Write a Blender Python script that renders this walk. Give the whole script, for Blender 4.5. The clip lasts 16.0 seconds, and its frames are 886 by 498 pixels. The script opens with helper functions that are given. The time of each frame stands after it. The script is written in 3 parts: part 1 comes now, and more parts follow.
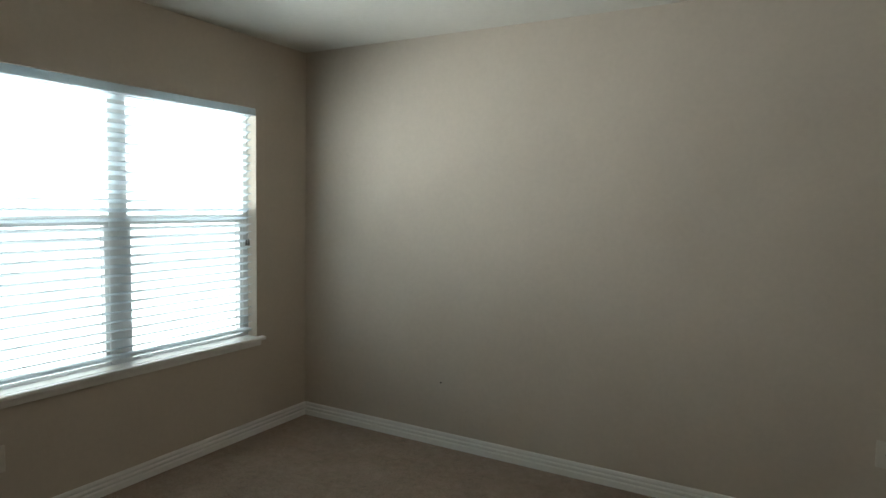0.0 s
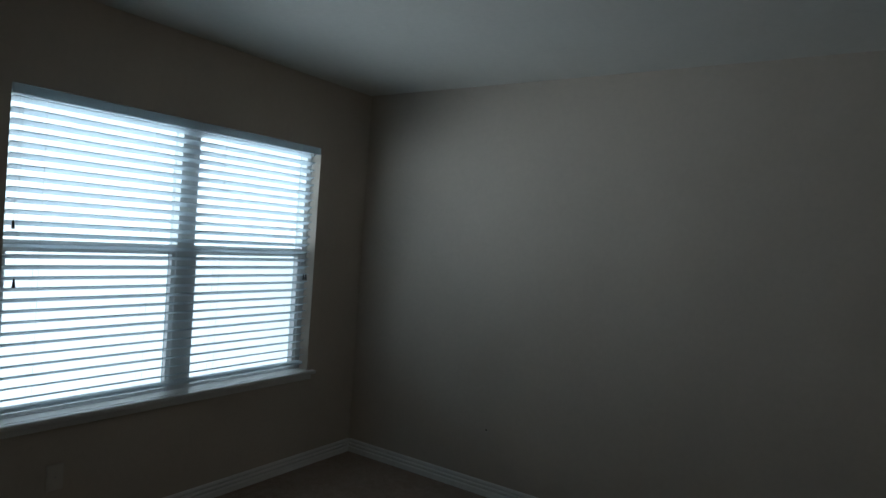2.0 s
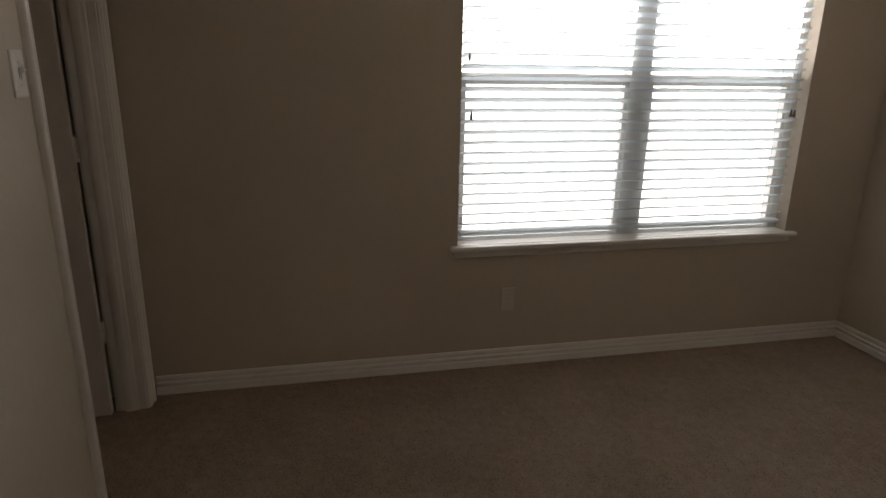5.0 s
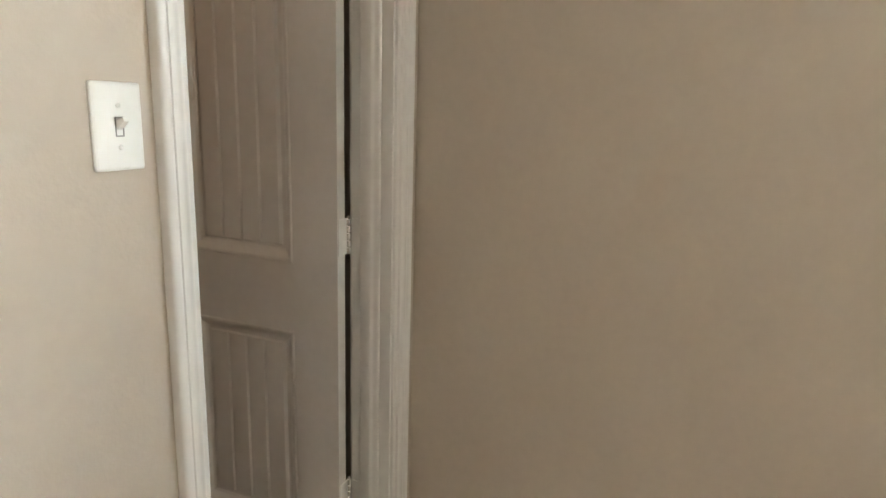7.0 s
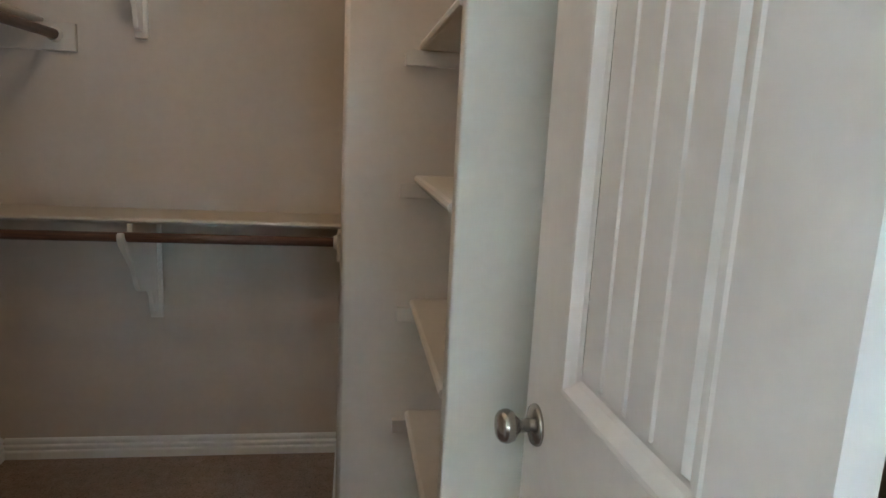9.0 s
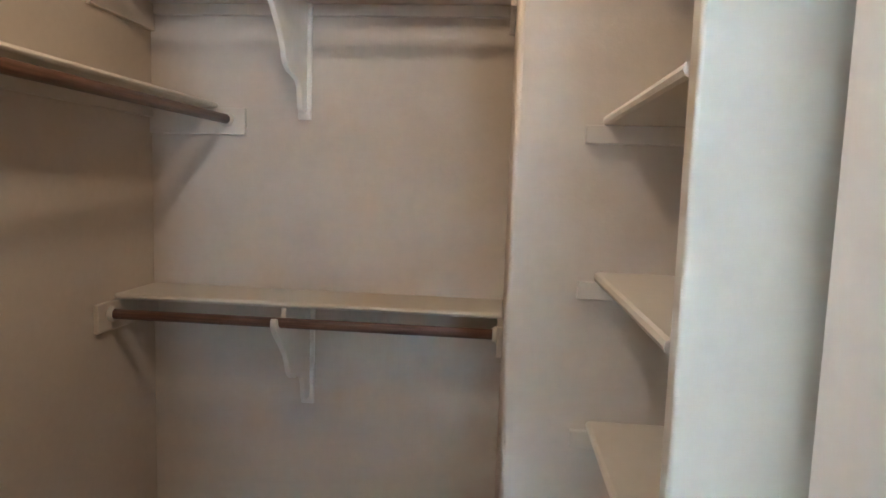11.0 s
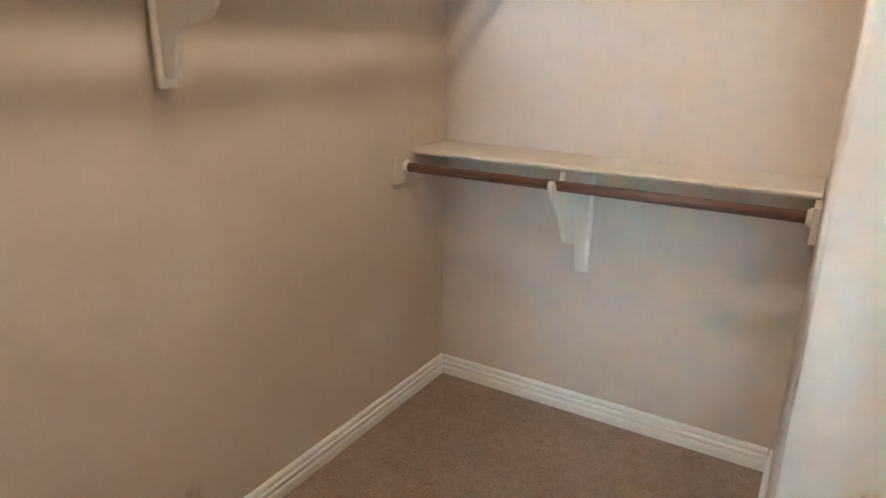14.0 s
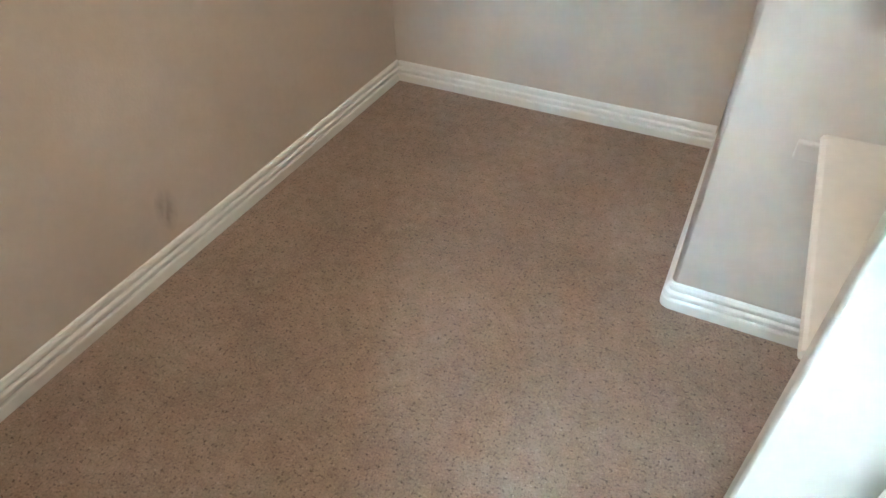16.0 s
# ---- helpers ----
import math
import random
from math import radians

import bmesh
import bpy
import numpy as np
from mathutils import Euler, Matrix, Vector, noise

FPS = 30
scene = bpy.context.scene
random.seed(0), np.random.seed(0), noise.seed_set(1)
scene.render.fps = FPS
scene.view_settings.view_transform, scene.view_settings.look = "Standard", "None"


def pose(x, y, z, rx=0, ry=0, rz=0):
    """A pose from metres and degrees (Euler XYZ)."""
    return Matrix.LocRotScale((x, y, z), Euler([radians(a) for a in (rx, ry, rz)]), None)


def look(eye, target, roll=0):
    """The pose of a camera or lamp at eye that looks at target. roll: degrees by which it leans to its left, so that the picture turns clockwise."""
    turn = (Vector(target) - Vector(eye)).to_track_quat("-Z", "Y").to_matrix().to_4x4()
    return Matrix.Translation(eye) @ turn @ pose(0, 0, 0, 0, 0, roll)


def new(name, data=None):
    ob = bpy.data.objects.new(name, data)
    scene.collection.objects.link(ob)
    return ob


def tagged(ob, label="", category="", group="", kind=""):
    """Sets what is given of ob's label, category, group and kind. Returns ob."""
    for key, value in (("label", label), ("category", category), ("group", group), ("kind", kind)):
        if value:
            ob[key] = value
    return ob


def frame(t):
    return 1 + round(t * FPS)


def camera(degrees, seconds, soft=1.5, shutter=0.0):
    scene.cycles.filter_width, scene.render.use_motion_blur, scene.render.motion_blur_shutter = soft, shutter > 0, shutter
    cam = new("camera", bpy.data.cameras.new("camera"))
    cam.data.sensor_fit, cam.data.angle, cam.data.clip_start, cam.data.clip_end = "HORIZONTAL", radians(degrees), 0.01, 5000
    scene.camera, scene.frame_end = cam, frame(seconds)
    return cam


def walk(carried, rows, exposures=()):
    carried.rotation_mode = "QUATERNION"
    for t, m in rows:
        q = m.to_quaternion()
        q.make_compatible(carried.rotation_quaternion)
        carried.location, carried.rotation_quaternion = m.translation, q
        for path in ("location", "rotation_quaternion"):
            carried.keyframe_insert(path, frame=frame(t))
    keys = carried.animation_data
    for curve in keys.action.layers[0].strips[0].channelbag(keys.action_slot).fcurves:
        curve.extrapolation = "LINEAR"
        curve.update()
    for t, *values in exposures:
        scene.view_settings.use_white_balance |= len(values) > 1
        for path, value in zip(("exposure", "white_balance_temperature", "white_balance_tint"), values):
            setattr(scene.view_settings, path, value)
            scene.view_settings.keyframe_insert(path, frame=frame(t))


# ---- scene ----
cam = camera(70.0, 16.0)
PATH = [
    (0, (2.937, 0.276, 1.464), (1.944, 2.006, 1.319), 1.0),
    (0.5, (3.02, 0.353, 1.499), (1.923, 2.018, 1.653), 1.9),
    (1, (3.029, 0.3, 1.469), (1.977, 1.967, 1.805), 1.9),
    (1.5, (3.017, 0.31, 1.45), (1.952, 1.978, 1.744), 2.5),
    (2, (2.906, 0.239, 1.507), (1.782, 1.892, 1.472), 4.0),
    (2.5, (2.928, 0.356, 1.468), (1.635, 1.868, 1.26), 3.0),
    (3, (2.949, 0.531, 1.455), (1.381, 1.732, 1.142), 1.9),
    (3.2, (2.958, 0.569, 1.444), (1.34, 1.691, 1.096), 2.1),
    (5.3, (2.534, 0.698, 1.421), (0.645, 1.0, 0.839), 0.9),
    (5.5, (2.409, 0.716, 1.416), (0.507, 0.928, 0.835), 0.9),
    (6, (2.06, 0.789, 1.408), (0.147, 0.579, 0.86), 0.2),
    (6.5, (1.767, 0.79, 1.392), (-0.094, 0.255, 0.893), 0.8),
    (7, (1.458, 0.756, 1.409), (-0.317, -0.061, 0.98), 1.7),
    (7.5, (1.1, 0.731, 1.418), (-0.428, -0.488, 0.994), 1.9),
    (8, (0.847, 0.582, 1.406), (-0.325, -0.978, 0.969), 2.9),
    (8.5, (0.655, 0.403, 1.405), (-0.225, -1.339, 0.967), 3.6),
    (9, (0.489, 0.213, 1.368), (0.197, -1.732, 1.003), 2.9),
    (9.2, (0.471, 0.152, 1.359), (0.396, -1.811, 0.987), 3.5),
    (11.3, (0.555, -0.062, 1.439), (0.769, -2.044, 1.28), 1.2),
    (11.5, (0.567, -0.067, 1.429), (0.823, -2.047, 1.304), 0.6),
    (12, (0.568, -0.113, 1.449), (1.129, -2.032, 1.407), 0.9),
    (12.5, (0.544, -0.14, 1.451), (1.491, -1.901, 1.488), 1.4),
    (13, (0.542, -0.166, 1.449), (1.619, -1.85, 1.527), 1.7),
    (13.5, (0.531, -0.163, 1.422), (1.609, -1.826, 1.156), 1.1),
    (14, (0.527, -0.154, 1.368), (1.513, -1.787, 0.768), 0.9),
    (14.5, (0.522, -0.13, 1.316), (1.394, -1.703, 0.44), 0.8),
    (15, (0.509, -0.144, 1.282), (1.28, -1.573, 0.115), -1.0),
    (15.5, (0.503, -0.143, 1.272), (1.189, -1.461, -0.067), -1.9),
    (16, (0.499, -0.145, 1.267), (1.192, -1.471, -0.06), -1.5),
]
# seconds, stops, kelvin, tint
EXPOSURES = [
    (0.0, -0.8, 6700, 14), (0.6, -2.42, 5700, 8), (1.5, -2.55, 5700, 10), (3.2, -2.15, 6150, 20), (5.3, -1.05, 7900, 31), (6.3, 0.05, 7800, 27), (7.0, 1.22, 7050, 20), (8.0, 2.02, 5600, 12),
    (9.0, 2.45, 5300, 9), (11.3, 3.4, 5100, 11), (12.5, 3.8, 5500, 19), (13.0, 3.95, 5550, 20), (13.5, 4.1, 5350, 14), (14.5, 4.4, 4900, 8), (16.0, 4.55, 4650, 4),
]
walk(cam, [(t, look(eye, target, roll)) for t, eye, target, roll in PATH], EXPOSURES)

# ---- world and large lights ----
world = bpy.data.worlds.new("world")
scene.world = world
world.use_nodes = True
wn = world.node_tree.nodes
sky = wn.new("ShaderNodeTexSky")
sky.sky_type, sky.sun_disc = "NISHITA", False
sky.sun_elevation, sky.sun_rotation = radians(48), radians(60)
wn["Background"].inputs["Strength"].default_value = 0.1
world.node_tree.links.new(sky.outputs[0], wn["Background"].inputs["Color"])

sun = new("sun", bpy.data.lights.new("sun", "SUN"))
sun.data.energy, sun.data.angle, sun.data.color = 3.0, radians(0.5), (1, 0.95, 0.88)
sun.matrix_world = look((20, 8, 25), (0, 0, 0))

SKYLIGHT_WATTS = 372.0
LAMP_GLOW = 9.0
CLOSET_GLOW = 6.8

skylight = new("window_skylight", bpy.data.lights.new("window_skylight", "AREA"))
skylight.data.shape, skylight.data.size, skylight.data.size_y = "RECTANGLE", 2.6, 2.4
skylight.data.energy, skylight.data.color, skylight.data.spread = SKYLIGHT_WATTS, (0.83, 0.97, 0.985), radians(146)
skylight.matrix_world = look((-0.30, 2.22, 1.36), (2.7, 2.22, 1.68))


# ---- materials ----
def nodes_of(name):
    m = bpy.data.materials.new(name)
    m.use_nodes = True
    t = m.node_tree
    return m, t, t.nodes["Principled BSDF"]


def put_in(node, **values):
    for key, v in values.items():
        node.inputs[key.replace("_", " ")].default_value = v


def ramp(t, source, stops):
    r = t.nodes.new("ShaderNodeValToRGB")
    e = r.color_ramp.elements
    while len(e) < len(stops):
        e.new(0.5)
    for el, (p, c) in zip(e, stops):
        el.position, el.color = p, (*c, 1)
    t.links.new(source, r.inputs[0])
    return r.outputs[0]


def noise_tex(t, scale, detail=3, rough=0.5, stretch=None):
    n = t.nodes.new("ShaderNodeTexNoise")
    put_in(n, Scale=scale, Detail=detail, Roughness=rough)
    co = t.nodes.new("ShaderNodeTexCoord").outputs["Object"]
    if stretch:
        mp = t.nodes.new("ShaderNodeMapping")
        mp.inputs["Scale"].default_value = stretch
        t.links.new(co, mp.inputs[0])
        co = mp.outputs[0]
    t.links.new(co, n.inputs["Vector"])
    return n.outputs["Fac"]


def mixed(t, fac, a, b, mode="MULTIPLY"):
    x = t.nodes.new("ShaderNodeMix")
    x.data_type, x.blend_type = "RGBA", mode
    if isinstance(fac, float):
        x.inputs[0].default_value = fac
    else:
        t.links.new(fac, x.inputs[0])
    for s, v in ((6, a), (7, b)):
        if isinstance(v, tuple):
            x.inputs[s].default_value = (*v, 1)
        else:
            t.links.new(v, x.inputs[s])
    return x.outputs[2]


def bump(t, p, height, strength, distance):
    b = t.nodes.new("ShaderNodeBump")
    put_in(b, Strength=strength, Distance=distance)
    t.links.new(height, b.inputs["Height"])
    t.links.new(b.outputs[0], p.inputs["Normal"])


def painted(name, colour, rough, patch=0.05, grain_scale=260, grain=0.25, depth=0.0006, stretch=None):
    """Paint with soft patches and a fine relief."""
    m, t, p = nodes_of(name)
    low = tuple(c * (1 - patch) for c in colour)
    high = tuple(min(1, c * (1 + patch)) for c in colour)
    base = ramp(t, noise_tex(t, 1.7, 4, 0.6), [(0.3, low), (0.7, high)])
    fine = ramp(t, noise_tex(t, 38, 3), [(0.3, (0.96, 0.96, 0.96)), (0.7, (1, 1, 1))])
    t.links.new(mixed(t, 1.0, base, fine), p.inputs["Base Color"])
    put_in(p, Roughness=rough)
    bump(t, p, noise_tex(t, grain_scale, 2, 0.5, stretch), grain, depth)
    return m


WALL = painted("wall_paint", (0.560, 0.483, 0.403), 0.85, 0.04, 120, 0.35, 0.0012)
CEILING = painted("ceiling_paint", (0.66, 0.63, 0.57), 0.92, 0.03, 90, 0.4, 0.0015)
TRIM = painted("trim_paint", (0.80, 0.785, 0.755), 0.30, 0.012, 45, 0.04, 0.0004)
SHELF_PAINT = painted("shelf_paint", (0.64, 0.58, 0.505), 0.42, 0.04, 50, 0.18, 0.0007, (1, 0.3, 1))
BRACKET_PAINT = painted("bracket_paint", (0.72, 0.68, 0.615), 0.42, 0.03, 50, 0.15, 0.0006)
CLEAT_PAINT = painted("cleat_paint", (0.565, 0.497, 0.42), 0.5, 0.03, 60, 0.2, 0.0008)
DOOR_PAINT = painted("door_paint", (0.76, 0.73, 0.70), 0.34, 0.015, 90, 0.10, 0.0004, (3, 3, 0.5))
PANEL_PAINT = painted("panel_paint", (0.625, 0.580, 0.497), 0.5, 0.03, 120, 0.2, 0.0008)
VINYL = painted("vinyl_white", (0.80, 0.80, 0.79), 0.4, 0.02, 40, 0.05, 0.0004)
ALMOND = painted("almond_plastic", (0.62, 0.57, 0.50), 0.35, 0.01, 40, 0.03, 0.0003)
PLASTIC = painted("switch_plastic", (0.83, 0.82, 0.78), 0.28, 0.01, 40, 0.03, 0.0003)


def carpet_material():
    m, t, p = nodes_of("carpet")
    wide = ramp(t, noise_tex(t, 3.1, 5, 0.65), [(0.3, (0.297, 0.221, 0.172)), (0.5, (0.350, 0.262, 0.206)), (0.7, (0.392, 0.300, 0.240))])
    tuft = ramp(t, noise_tex(t, 190, 3, 0.7), [(0.30, (0.66, 0.65, 0.65)), (0.52, (1, 1, 1)), (0.75, (1.08, 1.07, 1.05))])
    fleck = ramp(t, noise_tex(t, 112, 3, 0.62), [(0.0, (0.22, 0.21, 0.22)), (0.33, (0.35, 0.34, 0.35)), (0.43, (1, 1, 1))])
    pale = ramp(t, noise_tex(t, 160, 2, 0.5), [(0.62, (0, 0, 0)), (0.70, (0.34, 0.30, 0.25))])
    mottle = ramp(t, noise_tex(t, 24, 5, 0.75), [(0.33, (0.80, 0.79, 0.79)), (0.66, (1.12, 1.11, 1.09))])
    hue = ramp(t, noise_tex(t, 9, 4, 0.7), [(0.35, (0.96, 1.0, 0.97)), (0.65, (1.03, 0.985, 0.99))])
    c = mixed(t, 1.0, mixed(t, 1.0, mixed(t, 0.4, mixed(t, 1.0, wide, tuft), pale, "ADD"), mottle), hue)
    c = mixed(t, 1.0, c, fleck)
    t.links.new(c, p.inputs["Base Color"])
    put_in(p, Roughness=0.97)
    p.inputs["Specular IOR Level"].default_value = 0.1
    p.inputs["Sheen Weight"].default_value = 0.2
    bump(t, p, noise_tex(t, 170, 4, 0.75), 0.8, 0.005)
    return m


def wood_material():
    m, t, p = nodes_of("stained_wood")
    grain = noise_tex(t, 22, 5, 0.65, (0.12, 6, 6))
    c = ramp(t, grain, [(0.25, (0.05, 0.022, 0.013)), (0.5, (0.13, 0.06, 0.035)), (0.75, (0.24, 0.12, 0.068))])
    patch = ramp(t, noise_tex(t, 7, 3, 0.6), [(0.3, (0.72, 0.72, 0.72)), (0.7, (1, 1, 1))])
    t.links.new(mixed(t, 1.0, c, patch), p.inputs["Base Color"])
    put_in(p, Roughness=0.42)
    bump(t, p, grain, 0.15, 0.0006)
    return m


def metal(name, colour, rough):
    m, t, p = nodes_of(name)
    put_in(p, Metallic=1.0)
    c = ramp(t, noise_tex(t, 60, 3), [(0.3, tuple(x * 0.96 for x in colour)), (0.7, colour)])
    r = ramp(t, noise_tex(t, 140, 3), [(0.3, (rough * 0.93,) * 3), (0.7, (rough * 1.07,) * 3)])
    t.links.new(c, p.inputs["Base Color"])
    t.links.new(r, p.inputs["Roughness"])
    return m


def glowing_glass(name, watts_like):
    m, t, p = nodes_of(name)
    put_in(p, Roughness=0.35)
    c = ramp(t, noise_tex(t, 9, 4, 0.6), [(0.3, (0.85, 0.66, 0.42)), (0.7, (0.92, 0.78, 0.56))])
    t.links.new(c, p.inputs["Base Color"])
    e = ramp(t, noise_tex(t, 6, 3, 0.6), [(0.3, (1.0, 0.66, 0.34)), (0.7, (1.0, 0.76, 0.46))])
    t.links.new(e, p.inputs["Emission Color"])
    p.inputs["Emission Strength"].default_value = watts_like
    return m


def clear_glass():
    m, t, p = nodes_of("window_glass")
    put_in(p, Roughness=0.0, IOR=1.45)
    p.inputs["Base Color"].default_value = (0.96, 0.98, 0.98, 1)
    p.inputs["Transmission Weight"].default_value = 1.0
    return m


def screen_material():
    m, t, p = nodes_of("insect_screen")
    put_in(p, Roughness=0.8)
    p.inputs["Base Color"].default_value = (0.10, 0.11, 0.12, 1)
    p.inputs["Alpha"].default_value = 0.42
    return m


def plain(name, colour, rough):
    m, t, p = nodes_of(name)
    c = ramp(t, noise_tex(t, 30, 3), [(0.3, tuple(x * 0.85 for x in colour)), (0.7, colour)])
    t.links.new(c, p.inputs["Base Color"])
    put_in(p, Roughness=rough)
    return m


def smudge_material():
    """A grey rub that fades out to nothing at its rim."""
    m, t, p = nodes_of("scuff")
    put_in(p, Roughness=0.9)
    p.inputs["Base Color"].default_value = (0.27, 0.25, 0.23, 1)
    co, mp, g = t.nodes.new("ShaderNodeTexCoord"), t.nodes.new("ShaderNodeMapping"), t.nodes.new("ShaderNodeTexGradient")
    g.gradient_type = "SPHERICAL"
    mp.inputs["Scale"].default_value = (1, 1 / 0.042, 1 / 0.082)
    t.links.new(co.outputs["Object"], mp.inputs[0])
    t.links.new(mp.outputs[0], g.inputs[0])
    rim = ramp(t, g.outputs["Fac"], [(0.02, (0, 0, 0)), (0.6, (0.3, 0.3, 0.3))])
    streak = ramp(t, noise_tex(t, 30, 3, 0.6, (1, 1.6, 0.7)), [(0.35, (0.3, 0.3, 0.3)), (0.62, (1, 1, 1))])
    t.links.new(mixed(t, 1.0, rim, streak), p.inputs["Alpha"])
    return m


CARPET, WOOD = carpet_material(), wood_material()
NICKEL = metal("satin_nickel", (0.42, 0.38, 0.34), 0.24)
BRONZE = metal("brushed_pewter", (0.33, 0.29, 0.26), 0.32)
SCREW = metal("screw_steel", (0.45, 0.43, 0.40), 0.4)
LAMP_GLASS, CLOSET_GLASS = glowing_glass("alabaster_glass", LAMP_GLOW), glowing_glass("closet_lamp_glass", CLOSET_GLOW)
GLASS, SCREEN = clear_glass(), screen_material()
SLAT = painted("blind_slat", (0.80, 0.83, 0.84), 0.45, 0.02, 30, 0.06, 0.0003)
slat_tree = SLAT.node_tree
thin, both = slat_tree.nodes.new("ShaderNodeBsdfTranslucent"), slat_tree.nodes.new("ShaderNodeMixShader")
thin.inputs["Color"].default_value = (0.72, 0.79, 0.82, 1)
both.inputs[0].default_value = 0.44
slat_tree.links.new(slat_tree.nodes["Principled BSDF"].outputs[0], both.inputs[1])
slat_tree.links.new(thin.outputs[0], both.inputs[2])
slat_tree.links.new(both.outputs[0], slat_tree.nodes["Material Output"].inputs["Surface"])
CORD, TASSEL = plain("cord_white", (0.75, 0.74, 0.70), 0.9), plain("tassel_grey", (0.12, 0.11, 0.10), 0.6)
JOINT_LINE, SLOT = plain("paint_crack", (0.16, 0.15, 0.14), 0.9), plain("switch_slot", (0.22, 0.21, 0.20), 0.7)
DARK = plain("dark_gap", (0.03, 0.028, 0.026), 0.8)
LAWN = plain("lawn", (0.10, 0.13, 0.05), 0.95)


# ---- helpers for meshes ----
def box(bm, a, b, bevel=0.0, segments=1):
    """A box between two corners, with rounded edges where asked."""
    x0, y0, z0 = (min(p, q) for p, q in zip(a, b))
    x1, y1, z1 = (max(p, q) for p, q in zip(a, b))
    v = [bm.verts.new(c) for c in ((x0, y0, z0), (x1, y0, z0), (x1, y1, z0), (x0, y1, z0),
                                   (x0, y0, z1), (x1, y0, z1), (x1, y1, z1), (x0, y1, z1))]
    f = [bm.faces.new([v[i] for i in q]) for q in ((3, 2, 1, 0), (4, 5, 6, 7), (0, 1, 5, 4), (1, 2, 6, 5), (2, 3, 7, 6), (3, 0, 4, 7))]
    if bevel:
        edges = list({e for g in f for e in g.edges})
        bmesh.ops.bevel(bm, geom=edges, offset=bevel, segments=segments, profile=0.5, affect="EDGES")
    return bm


def boxes(*pairs, bevel=0.0):
    bm = bmesh.new()
    for a, b in pairs:
        box(bm, a, b, bevel)
    return bm


def prism(bm, outline, place, length, smooth=False):
    """An outline (u, v) pushed along w; place(u, v, w) gives the point in the world."""
    n = len(outline)
    a = [bm.verts.new(place(u, v, 0)) for u, v in outline]
    b = [bm.verts.new(place(u, v, length)) for u, v in outline]
    for i in range(n):
        j = (i + 1) % n
        bm.faces.new((a[i], a[j], b[j], b[i])).smooth = smooth
    bm.faces.new(a[::-1])
    bm.faces.new(b)
    bmesh.ops.recalc_face_normals(bm, faces=bm.faces[:])
    return bm


def lathe(bm, profile, m, steps=40, smooth=True):
    """A profile (radius, height) turned round z and laid by m."""
    rings = []
    for r, h in profile:
        if r < 1e-6:
            rings.append([bm.verts.new(m @ Vector((0, 0, h)))])
        else:
            rings.append([bm.verts.new(m @ Vector((r * math.cos(k * math.tau / steps), r * math.sin(k * math.tau / steps), h))) for k in range(steps)])
    for p, q in zip(rings, rings[1:]):
        for k in range(steps):
            j = (k + 1) % steps
            c = [p[k % len(p)], p[j % len(p)], q[j % len(q)], q[k % len(q)]]
            c = list(dict.fromkeys(c))
            if len(c) > 2:
                bm.faces.new(c).smooth = smooth
    bmesh.ops.recalc_face_normals(bm, faces=bm.faces[:])
    return bm


def obj(name, bm, material, label="", category="", group="", kind=""):
    me = bpy.data.meshes.new(name)
    bm.to_mesh(me)
    bm.free()
    me.materials.append(material)
    return tagged(new(name, me), label, category, group, kind)


def part(name, bm, material, parent, label=""):
    ob = obj(name, bm, material, label)
    ob.parent = parent
    ob.matrix_parent_inverse = parent.matrix_world.inverted() if parent.parent is None else (parent.parent.matrix_basis @ parent.matrix_basis).inverted()
    return ob


def thing(name, at, label, category, group=""):
    ob = new(name)
    ob.empty_display_size = 0.05
    ob.location = at
    ob.matrix_world = Matrix.Translation(at)
    return tagged(ob, label, category, group)


def structure(name, bm, material, label, category):
    return obj(name, bm, material, label, category, kind="structure")


# ---- plan, in metres ----
NORTH, EAST, TOP = 3.520, 5.20, 2.44
WIN_Y0, WIN_Y1, WIN_Z0, WIN_Z1 = 1.353, 3.080, 0.609, 2.018
DOOR_X0, DOOR_X1, DOOR_TOP, WALL_T = 0.122, 0.742, 2.045, 0.115
CL_EAST, CL_SOUTH = 1.840, -2.330
CHASE_X, CHASE_Y = 0.514, -1.470
STUB_X, STUB_Y, STUB_T = 0.318, -0.815, 0.038

# ---- structure ----
structure("floor", boxes(((-0.15, -WALL_T, -0.15), (EAST + 0.12, NORTH + 0.12, 0)), ((-0.15, CL_SOUTH - 0.115, -0.15), (CL_EAST + 0.115, -WALL_T, 0))), CARPET,
          "brown beige cut-pile carpet with dark flecks, wall to wall", "carpet")
structure("ceiling", boxes(((-0.15, -WALL_T, TOP), (EAST + 0.12, NORTH + 0.12, TOP + 0.12)), ((-0.15, CL_SOUTH - 0.115, TOP), (CL_EAST + 0.115, -WALL_T, TOP + 0.12))), CEILING,
          "smooth off-white painted ceiling", "ceiling")
structure("wall_west", boxes(
    ((-0.15, CL_SOUTH - 0.115, 0), (0, WIN_Y0, TOP)), ((-0.15, WIN_Y1, 0), (0, NORTH + 0.12, TOP)),
    ((-0.15, WIN_Y0, 0), (0, WIN_Y1, WIN_Z0)), ((-0.15, WIN_Y0, WIN_Z1), (0, WIN_Y1, TOP))), WALL,
    "khaki beige painted wall with a wide window opening", "wall")
structure("wall_north", boxes(((0, NORTH, 0), (EAST, NORTH + 0.12, TOP))), WALL, "plain khaki beige painted bedroom wall", "wall")
# Unseen wall added to close the room; set far off to weaken its bounce.
structure("wall_east", boxes(((EAST, -WALL_T, 0), (EAST + 0.12, NORTH + 0.12, TOP))), WALL, "unseen plain beige painted wall closing the room opposite the window", "wall")
JX0, JX1, JT = DOOR_X0 - 0.018, DOOR_X1 + 0.018, DOOR_TOP + 0.018
